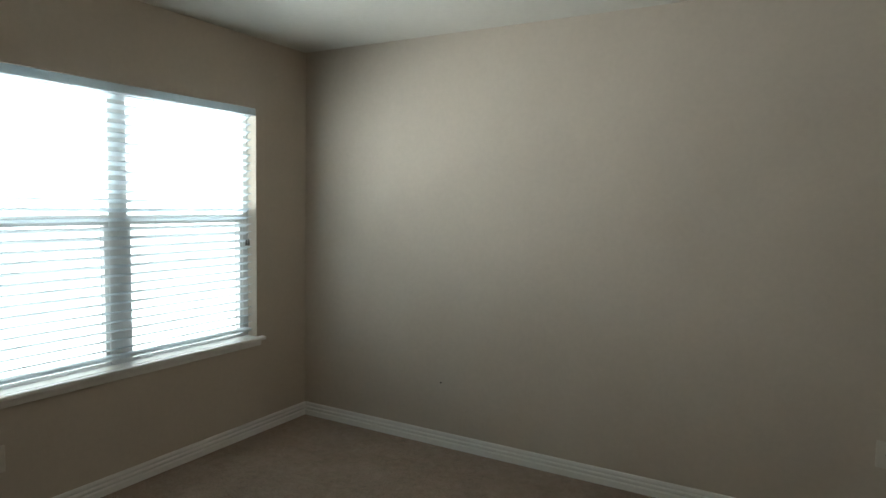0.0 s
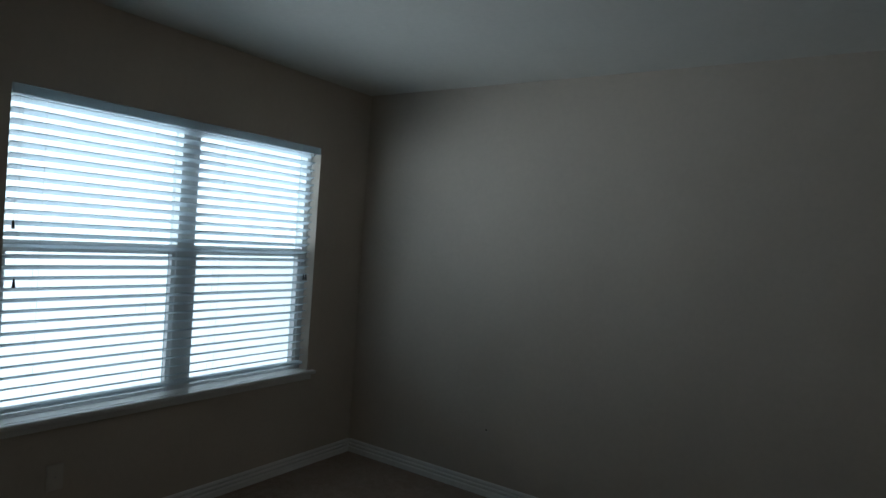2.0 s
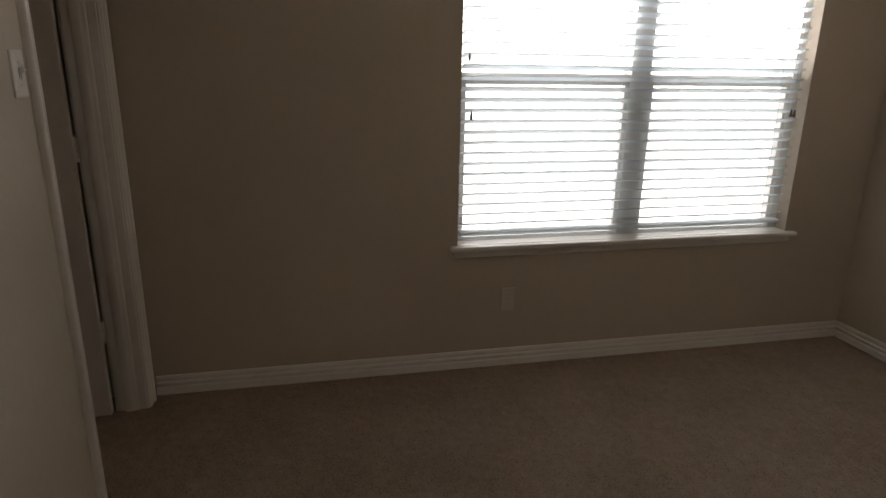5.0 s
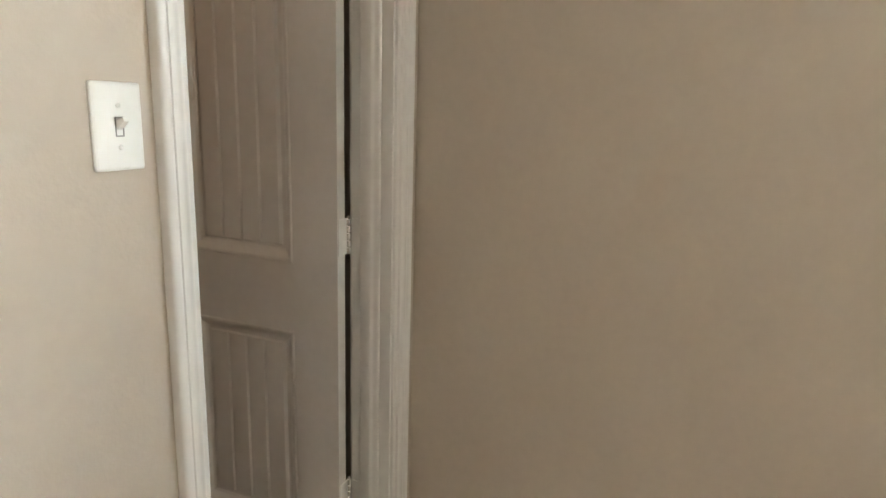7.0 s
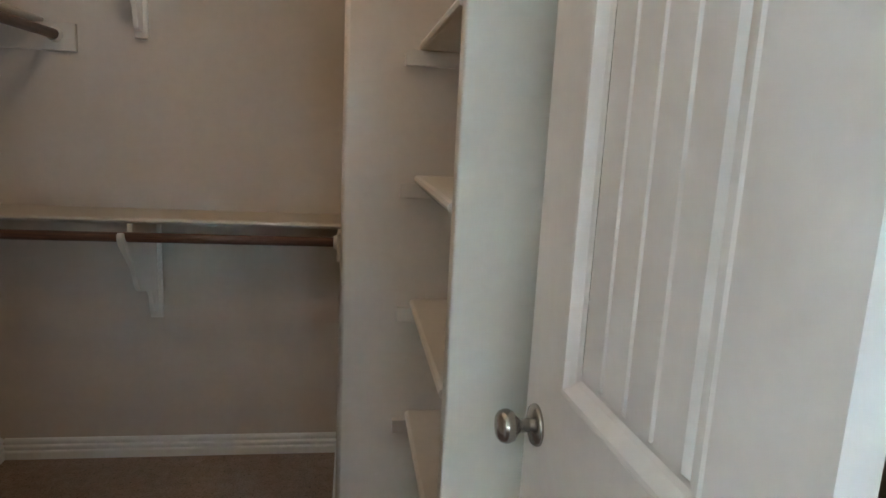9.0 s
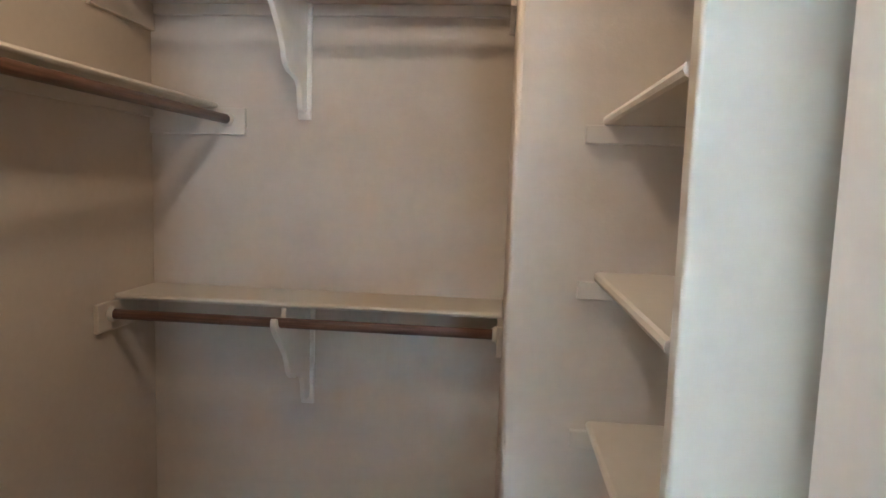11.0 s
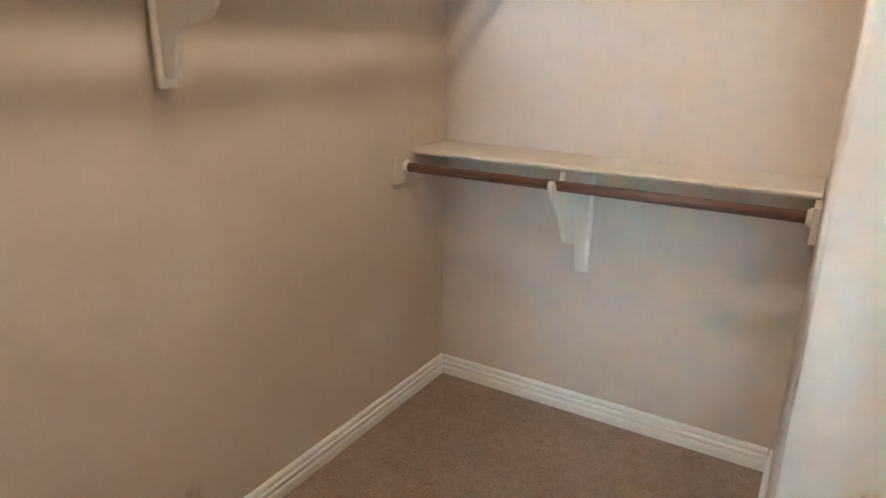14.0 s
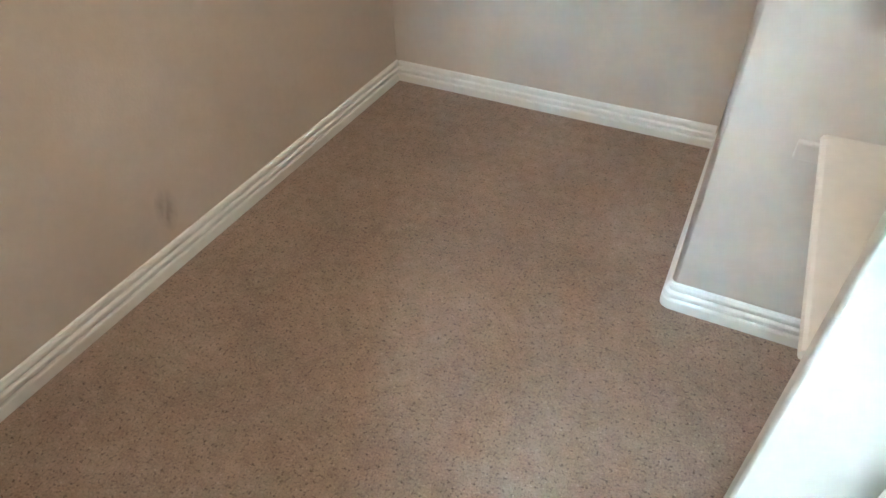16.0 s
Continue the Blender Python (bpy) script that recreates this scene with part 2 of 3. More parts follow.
structure("wall_south", boxes(
    ((0, -WALL_T, 0), (JX0, 0, TOP)), ((JX1, -WALL_T, 0), (EAST, 0, TOP)),
    ((JX0, -WALL_T, JT), (JX1, 0, TOP))), WALL,
    "khaki beige painted wall with the closet doorway", "wall")
structure("wall_closet_east", boxes(((CL_EAST, CL_SOUTH, 0), (CL_EAST + 0.115, -WALL_T, TOP))), WALL, "warm beige painted closet wall", "wall")
structure("wall_closet_south", boxes(((0, CL_SOUTH - 0.115, 0), (CL_EAST + 0.115, CL_SOUTH, TOP))), WALL, "warm beige painted closet wall behind the rods", "wall")


def bullnose_block(a, b, corners, radius=0.014):
    """A full-height block of wall whose named outer corners are rounded."""
    bm = boxes((a, b))
    edges = [e for e in bm.edges if abs(e.verts[0].co.z - e.verts[1].co.z) > 1
             and any(math.hypot(e.verts[0].co.x - x, e.verts[0].co.y - y) < 1e-4 for x, y in corners)]
    bmesh.ops.bevel(bm, geom=edges, offset=radius, segments=5, profile=0.5, affect="EDGES")
    for f in bm.faces:
        f.smooth = abs(f.normal.z) < 0.1 and f.calc_area() < 0.02
    return bm


structure("wall_chase", bullnose_block((0, CL_SOUTH, 0), (CHASE_X, CHASE_Y, TOP), [(CHASE_X, CHASE_Y)]), WALL,
          "boxed-out closet wall with a rounded corner", "wall")
structure("wall_stub", bullnose_block((0, STUB_Y - STUB_T, 0), (STUB_X, STUB_Y, TOP), [(STUB_X, STUB_Y), (STUB_X, STUB_Y - STUB_T)], 0.006), PANEL_PAINT,
          "thin off-white painted partition beside the alcove shelves", "wall")

# baseboards
BASE = [(0, 0), (0.0165, 0), (0.0165, 0.029), (0.0140, 0.033), (0.0075, 0.035), (0.0075, 0.037), (0.0150, 0.048), (0.0150, 0.054), (0.0120, 0.057), (0.0050, 0.059), (0.0050, 0.061), (0.0105, 0.070), (0.0105, 0.077), (0.0070, 0.084), (0, 0.086)]


def baseboard(start, along, out, length):
    """A moulded board at the foot of a wall: from start, along the wall, standing out from it."""
    s, g, o = Vector((*start, 0)), Vector((*along, 0)), Vector((*out, 0))
    bm = prism(bmesh.new(), BASE, lambda u, v, w: s + g * w + o * u + Vector((0, 0, v)), length)
    return structure("baseboard", bm, TRIM, "white moulded baseboard along the carpet", "baseboard")


baseboard((0, 0.016), (0, 1), (1, 0), NORTH - 0.016)
baseboard((0.015, NORTH), (1, 0), (0, -1), EAST - 0.015)
baseboard((EAST, 0.0), (0, 1), (-1, 0), NORTH - 0.015)
baseboard((JX1 + 0.058, 0), (1, 0), (0, 1), EAST - 0.015 - JX1 - 0.058)
baseboard((CL_EAST, CL_SOUTH), (0, 1), (-1, 0), -WALL_T - CL_SOUTH)
baseboard((CHASE_X + 0.015, CL_SOUTH), (1, 0), (0, 1), CL_EAST - CHASE_X - 0.03)
ROUND = 0.014
turn_at = Vector((CHASE_X - ROUND, CHASE_Y - ROUND, 0))
route = [(Vector((CHASE_X, CL_SOUTH, 0)), Vector((1, 0, 0)))]
for k in range(9):
    out = Vector((math.cos(radians(11.25 * k)), math.sin(radians(11.25 * k)), 0))
    route.append((turn_at + out * ROUND, out))
route.append((Vector((0, CHASE_Y, 0)), Vector((0, 1, 0))))
bm = bmesh.new()
rows = [[bm.verts.new(p + o * u + Vector((0, 0, v))) for u, v in BASE] for p, o in route]
for p, q in zip(rows, rows[1:]):
    for k in range(len(BASE) - 1):
        bm.faces.new((p[k], p[k + 1], q[k + 1], q[k]))
bmesh.ops.recalc_face_normals(bm, faces=bm.faces[:])
structure("baseboard", bm, TRIM, "white moulded baseboard rounding the boxed-out corner", "baseboard")
baseboard((0, CHASE_Y + 0.015), (0, 1), (1, 0), STUB_Y - STUB_T - CHASE_Y - 0.015)
baseboard((CL_EAST - 0.015, -WALL_T), (-1, 0), (0, -1), CL_EAST - 0.015 - JX1 - 0.058)


# ---- closet doorway and door ----
def casing_profile(w):
    """A stepped casing: a flat by the jamb, a bead, a hollow, a fine ridge and a thick rounded back."""
    steps = [(0, 0), (0, 0.0080), (0.02, 0.0095), (0.185, 0.0100), (0.205, 0.0122), (0.245, 0.0146), (0.290, 0.0150), (0.330, 0.0138), (0.355, 0.0118), (0.43, 0.0112), (0.52, 0.0120),
             (0.590, 0.0142), (0.605, 0.0168), (0.640, 0.0174), (0.660, 0.0152), (0.690, 0.0152), (0.715, 0.0178), (0.770, 0.0205), (0.850, 0.0214), (0.930, 0.0204), (0.980, 0.0176), (1, 0.014), (1, 0)]
    return [(u * w, v) for u, v in steps]


def softened(ob, angle=50):
    """Smooth shading on the curved runs of a moulding, with its arrises left sharp."""
    ob.data.shade_smooth()
    ob.data.set_sharp_from_angle(angle=radians(angle))
    return ob


doorway = tagged(thing("door_frame", (0.46, -0.05, 0), "white painted closet door frame with moulded casing", "door frame"), kind="structure")
CW0, CW1 = 0.070, 0.058
softened(part("casing", prism(bmesh.new(), casing_profile(CW0), lambda u, v, w: Vector((DOOR_X0 - 0.005 - u, v, w)), DOOR_TOP + 0.09), TRIM, doorway))
softened(part("casing", prism(bmesh.new(), casing_profile(CW1), lambda u, v, w: Vector((DOOR_X1 + 0.005 + u, v, w)), DOOR_TOP + 0.09), TRIM, doorway))
softened(part("head_casing", prism(bmesh.new(), casing_profile(CW1), lambda u, v, w: Vector((DOOR_X0 - 0.004 + w, v, DOOR_TOP + 0.006 + u)), DOOR_X1 - DOOR_X0 + 0.008), TRIM, doorway))
softened(part("inner_casing", prism(bmesh.new(), casing_profile(CW1), lambda u, v, w: Vector((DOOR_X1 + 0.005 + u, -WALL_T - v, w)), DOOR_TOP + 0.09), TRIM, doorway))
softened(part("inner_casing", prism(bmesh.new(), casing_profile(CW1), lambda u, v, w: Vector((DOOR_X0 - 0.005 - u, -WALL_T - v, w)), DOOR_TOP + 0.09), TRIM, doorway))
softened(part("inner_head_casing", prism(bmesh.new(), casing_profile(CW1), lambda u, v, w: Vector((DOOR_X0 - 0.004 + w, -WALL_T - v, DOOR_TOP + 0.006 + u)), DOOR_X1 - DOOR_X0 + 0.008), TRIM, doorway))
part("jamb", boxes(((JX0, -WALL_T, 0), (DOOR_X0, 0.001, JT)), bevel=0.0015), TRIM, doorway)
part("jamb", boxes(((DOOR_X1, -WALL_T, 0), (JX1, 0.001, JT)), bevel=0.0015), TRIM, doorway)
part("head_jamb", boxes(((DOOR_X0, -WALL_T, DOOR_TOP), (DOOR_X1, 0.001, JT))), TRIM, doorway)
STOP = [(-0.0845, 0), (-0.0845, 0.0095), (-0.0830, 0.0110), (-0.0560, 0.0110), (-0.0530, 0.0104), (-0.0490, 0.0080), (-0.0440, 0.0062), (-0.0390, 0.0058), (-0.0345, 0.0048), (-0.0320, 0.0025), (-0.0315, 0)]
for x, inward in ((DOOR_X0, 1), (DOOR_X1, -1)):
    softened(part("door_stop", prism(bmesh.new(), STOP, lambda u, v, w, x=x, inward=inward: Vector((x + inward * v, u, w)), DOOR_TOP), TRIM, doorway))
    # a thin dark strip drawn along the joint of stop and jamb
    part("paint_crack", boxes(((x, -0.0862, 0), (x + inward * 0.0008, -0.0846, DOOR_TOP))), JOINT_LINE, doorway, "dark line where the stop meets the jamb")
part("strike_plate", boxes(((DOOR_X1 - 0.0015, -0.112, 0.92), (DOOR_X1 + 0.001, -0.085, 0.98))), NICKEL, doorway)

# The leaf is built shut: u runs from the hinge edge, v into the leaf from its bedroom face, and then swung open.
LEAF_W, LEAF_H, LEAF_T, GAP = 0.610, 2.03, 0.035, 0.012
PIN_X, PIN_Y = -0.002, 0.047
door = tagged(thing("door_1", (0, 0, 0), "white two-panel plank door standing open into the closet", "door"), kind="structure")
S0, S1 = 0.134, 0.474
PANELS = ((0.235, 0.823), (1.010, 1.900))
bm = boxes(((0, 0, GAP), (S0, LEAF_T, LEAF_H)), ((S1, 0, GAP), (LEAF_W, LEAF_T, LEAF_H)),
           ((S0, 0, GAP), (S1, LEAF_T, PANELS[0][0])), ((S0, 0, PANELS[0][1]), (S1, LEAF_T, PANELS[1][0])), ((S0, 0, PANELS[1][1]), (S1, LEAF_T, LEAF_H)))
bmesh.ops.remove_doubles(bm, verts=bm.verts[:], dist=0.0001)
part("leaf_frame", bm, DOOR_PAINT, door)
MOULD = [(0, 0.0002), (0.004, -0.0022), (0.011, -0.0014), (0.018, 0.0040), (0.026, 0.0108), (0.033, 0.0142), (0.040, 0.0150), (0.044, 0.0100)]
for z0, z1 in PANELS:
    for side in (0, 1):
        flip = (lambda v: v) if side == 0 else (lambda v: LEAF_T - v)
        bm = bmesh.new()
        rings = []
        for d, v in MOULD:
            rings.append([bm.verts.new((x, flip(v), z)) for x, z in ((S0 + d, z0 + d), (S1 - d, z0 + d), (S1 - d, z1 - d), (S0 + d, z1 - d))])
        for p, q in zip(rings, rings[1:]):
            for k in range(4):
                bm.faces.new((p[k], p[(k + 1) % 4], q[(k + 1) % 4], q[k]))
        bmesh.ops.recalc_face_normals(bm, faces=bm.faces[:])
        part("panel_moulding", bm, DOOR_PAINT, door)
        inner0, inner1 = S0 + 0.044, S1 - 0.044
        width = (inner1 - inner0) / 4
        for k in range(4):
            x0, x1 = inner0 + k * width, inner0 + (k + 1) * width
            g, deep, top = 0.0045, 0.0158, 0.0092
            outline = [(x0, deep), (x0 + g, top), (x1 - g, top), (x1, deep), (x1, 0.0172), (x0, 0.0172)]
            part("plank", prism(bmesh.new(), [(u, flip(v)) for u, v in outline], lambda u, v, w, z0=z0: Vector((u, v, z0 + 0.044 + w)), z1 - z0 - 0.088), DOOR_PAINT, door)
for flip_side, out in ((0.0, -1), (LEAF_T, 1)):
    spin = Matrix.Translation((LEAF_W - 0.054, flip_side, 0.922)) @ Matrix.Rotation(radians(90 if out < 0 else -90), 4, "X")
    part("rose", lathe(bmesh.new(), [(0, 0), (0.033, 0), (0.033, 0.004), (0.030, 0.008), (0.020, 0.010), (0.014, 0.013), (0, 0.013)], spin), NICKEL, door, "round satin nickel rose")
    part("knob", lathe(bmesh.new(), [(0.011, 0.009), (0.011, 0.028), (0.015, 0.033), (0.023, 0.039), (0.0265, 0.047), (0.0265, 0.053), (0.024, 0.060), (0.018, 0.0645), (0.010, 0.066), (0, 0.0663)], spin), NICKEL, door, "round satin nickel door knob")
part("latch_plate", boxes(((LEAF_W - 0.001, 0.006, 0.893), (LEAF_W + 0.0012, 0.029, 0.951))), NICKEL, door)
HINGES = ((0.311, 0.400), (1.042, 1.135), (1.770, 1.860))
for z0, z1 in HINGES:
    h = part("hinge", boxes(((-0.0018, 0.003, z0), (0.0005, PIN_Y + 0.002, z1)), ((PIN_X, PIN_Y - 0.001, z0), (-0.0018, PIN_Y + 0.001, z1))), TRIM, door, "hinge painted over in white")
    bm = bmesh.new()
    for k in range(5):
        a, b = z0 + (z1 - z0) * k / 5, z0 + (z1 - z0) * (k + 1) / 5 - 0.0030
        lathe(bm, [(0, 0), (0.0058, 0), (0.0062, 0.001), (0.0062, b - a - 0.001), (0.0058, b - a), (0, b - a)], Matrix.Translation((PIN_X, PIN_Y, a)), 14)
    lathe(bm, [(0, 0), (0.004, 0.001), (0.0045, 0.004), (0, 0.006)], Matrix.Translation((PIN_X, PIN_Y, z1)), 12)
    part("hinge_barrel", bm, TRIM, door)
# Shut, the leaf lies flush with the closet side of the wall; it turns about its hinge pins.
for ob in door.children:
    ob.data.transform(Matrix.Scale(-1, 4, (0, 1, 0)))
    ob.data.flip_normals()
LEAF_SWING = -87.7
door.matrix_basis = (Matrix.Translation((DOOR_X0 + 0.002 + PIN_X, -WALL_T + LEAF_T - PIN_Y, 0)) @ Matrix.Rotation(radians(LEAF_SWING), 4, "Z")
                     @ Matrix.Translation((-PIN_X, PIN_Y, 0)))
for z0, z1 in HINGES:
    part("jamb_hinge", boxes(((DOOR_X0, -WALL_T + 0.001, z0), (DOOR_X0 + 0.0015, -0.080, z1))), TRIM, doorway)

# ---- window ----
window = tagged(thing("window_1", (-0.10, (WIN_Y0 + WIN_Y1) / 2, WIN_Z0), "white vinyl twin window with lower sashes behind screens", "window"), kind="structure")
MY, RAIL_Z, XF = 2.225, 1.350, -0.105
F, FB = 0.020, 0.010
part("window_frame", boxes(((XF - 0.04, WIN_Y0, WIN_Z0), (XF + 0.03, WIN_Y0 + F, WIN_Z1)), ((XF - 0.04, WIN_Y1 - 2 * F, WIN_Z0), (XF + 0.03, WIN_Y1, WIN_Z1)),
                           ((XF - 0.04, WIN_Y0 + F, WIN_Z0), (XF + 0.03, WIN_Y1 - 2 * F, WIN_Z0 + FB)), ((XF - 0.04, WIN_Y0 + F, WIN_Z1 - F), (XF + 0.03, WIN_Y1 - 2 * F, WIN_Z1))), VINYL, window)
part("mullion", boxes(((XF - 0.045, MY - 0.05, WIN_Z0 + FB), (XF + 0.033, MY + 0.05, WIN_Z1 - F))), VINYL, window)
for y0, y1 in ((WIN_Y0 + F, MY - 0.05), (MY + 0.05, WIN_Y1 - 2 * F)):
    part("meeting_rail", boxes(((XF - 0.03, y0, RAIL_Z - 0.025), (XF + 0.028, y1, RAIL_Z + 0.025))), VINYL, window)
    lower = boxes(((XF - 0.002, y0, WIN_Z0 + FB), (XF + 0.026, y0 + 0.022, RAIL_Z - 0.025)), ((XF - 0.002, y1 - 0.022, WIN_Z0 + FB), (XF + 0.026, y1, RAIL_Z - 0.025)),
                  ((XF - 0.002, y0 + 0.022, WIN_Z0 + FB), (XF + 0.026, y1 - 0.022, WIN_Z0 + FB + 0.014)))
    part("sash", lower, VINYL, window)
    for z0, z1, x in ((WIN_Z0 + FB, RAIL_Z - 0.025, XF + 0.010), (RAIL_Z + 0.025, WIN_Z1 - F, XF - 0.022)):
        pane = part("pane", boxes(((x, y0, z0), (x + 0.004, y1, z1))), GLASS, window)
        pane.visible_shadow = False
    part("screen", boxes(((XF - 0.036, y0, WIN_Z0 + FB), (XF - 0.035, y1, RAIL_Z - 0.02))), SCREEN, window, "dark insect screen")
bm = bmesh.new()
box(bm, (-0.075, WIN_Y0 + 0.001, WIN_Z0), (0.0, WIN_Y1 - 0.001, WIN_Z0 + 0.006))
box(bm, (0.0005, WIN_Y0 - 0.035, WIN_Z0 - 0.016), (0.040, WIN_Y1 + 0.045, WIN_Z0 + 0.006), 0.006, 3)
part("window_sill", bm, TRIM, window)
part("apron", boxes(((0, WIN_Y0 - 0.018, WIN_Z0 - 0.052), (0.012, WIN_Y1 + 0.028, WIN_Z0 - 0.0162)), bevel=0.003), TRIM, window)

# ---- blind ----
blind = thing("window_blind", (-0.04, 2.28, 2.0), "white faux-wood horizontal blind lowered with open slats", "window blind")
B0, B1, SLAT_W, BX = WIN_Y0 + 0.012, WIN_Y1 - 0.030, 0.050, -0.036
part("headrail", boxes(((-0.062, B0, 1.972), (-0.012, B1, WIN_Z1 - 0.002)), bevel=0.002), SLAT, blind)
part("valance", boxes(((-0.010, WIN_Y0 + 0.003, 1.972), (0.004, WIN_Y1 - 0.003, WIN_Z1 - 0.003)), bevel=0.003), SLAT, blind, "white valance strip")
SLATS, TILT = 28, radians(-22)
Z_LOW, Z_HIGH = 0.676, 1.958
for k in range(SLATS):
    z = Z_LOW + 0.030 + (Z_HIGH - Z_LOW - 0.03) * k / (SLATS - 1)
    sag = 0.0012 * math.sin(k * 2.7)
    tilt = TILT + radians(1.6) * math.sin(k * 1.9 + 0.4)
    outline = []
    for i in range(7):
        a = -SLAT_W / 2 + SLAT_W * i / 6
        outline.append((a, 0.0022 * (1 - (2 * a / SLAT_W) ** 2)))
    outline += [(a, b - 0.0036) for a, b in reversed(outline)]
    c, s = math.cos(tilt), math.sin(tilt)
    part("slat", prism(bmesh.new(), outline, lambda u, v, w, z=z, c=c, s=s, sag=sag: Vector((BX + c * u + s * v, B0 + w, z - s * u + c * v + sag * math.sin(w * 1.7))), B1 - B0), SLAT, blind)
part("bottom_rail", boxes(((BX - 0.026, B0, 0.655), (BX + 0.026, B1, 0.673)), bevel=0.004), SLAT, blind)
for y in (B0 + 0.13, B0 + 0.62, B1 - 0.66, B1 - 0.13):
    for dx in (-0.027, 0.027):
        part("ladder_cord", boxes(((BX + dx - 0.0008, y - 0.0005, 0.673), (BX + dx + 0.0008, y + 0.0005, 1.973))), CORD, blind)
for y, z in ((1.387, 1.440), (1.401, 1.197)):
    part("pull_cord", boxes(((-0.0025, y - 0.0005, z), (-0.0015, y + 0.0005, 1.973))), CORD, blind)
    part("tassel", lathe(bmesh.new(), [(0, 0.018), (0.003, 0.017), (0.0045, 0.008), (0.0075, -0.014), (0.0075, -0.018), (0, -0.018)], Matrix.Translation((-0.002, y, z)), 12), TASSEL, blind, "small dark pull tassel")
bm = bmesh.new()
box(bm, (-0.003, B1 - 0.050, 1.21), (-0.001, B1 - 0.048, 1.973))
box(bm, (-0.003, B1 - 0.032, 1.22), (-0.001, B1 - 0.030, 1.973))
part("tilt_cord", bm, CORD, blind)
for dy in (-0.049, -0.031):
    part("tassel", lathe(bmesh.new(), [(0, 0.018), (0.003, 0.017), (0.0045, 0.008), (0.0075, -0.014), (0.0075, -0.018), (0, -0.018)], Matrix.Translation((-0.002, B1 + dy, 1.205)), 12), TASSEL, blind, "small dark pull tassel")

# ---- ground outside ----
structure("ground", boxes(((-400, -400, -0.6), (400, 400, -0.5))), LAWN, "lawn outside the window", "ground")


# ---- ceiling lights ----
def ceiling_light(x, y, glass, label):
    lamp = thing("ceiling_light", (x, y, TOP), label, "ceiling light", "flush ceiling lights")
    m = Matrix.Translation((x, y, TOP)) @ Matrix.Diagonal((1, 1, 0.88, 1))
    part("pan", lathe(bmesh.new(), [(0, 0), (0.124, 0), (0.128, -0.006), (0.128, -0.018), (0.121, -0.026), (0.122, -0.034), (0.116, -0.044), (0.108, -0.048), (0.104, -0.046), (0.104, -0.036), (0, -0.036)], m, 64), BRONZE, lamp, "brushed pewter pan")
    part("shade", lathe(bmesh.new(), [(0.1035, -0.040), (0.103, -0.056), (0.099, -0.076), (0.090, -0.100), (0.077, -0.120), (0.058, -0.137), (0.034, -0.148), (0.008, -0.152), (0, -0.152)], m, 64), glass, lamp, "glowing alabaster glass bowl")
    part("finial", lathe(bmesh.new(), [(0, -0.148), (0.017, -0.149), (0.018, -0.154), (0.012, -0.160), (0.010, -0.164), (0.006, -0.168), (0, -0.169)], m, 24), BRONZE, lamp)
    return lamp


ceiling_light(2.061, 1.832, LAMP_GLASS, "flush ceiling light, pewter pan and glowing alabaster bowl")
ceiling_light(0.96, -1.06, CLOSET_GLASS, "flush ceiling light burning on the closet ceiling")


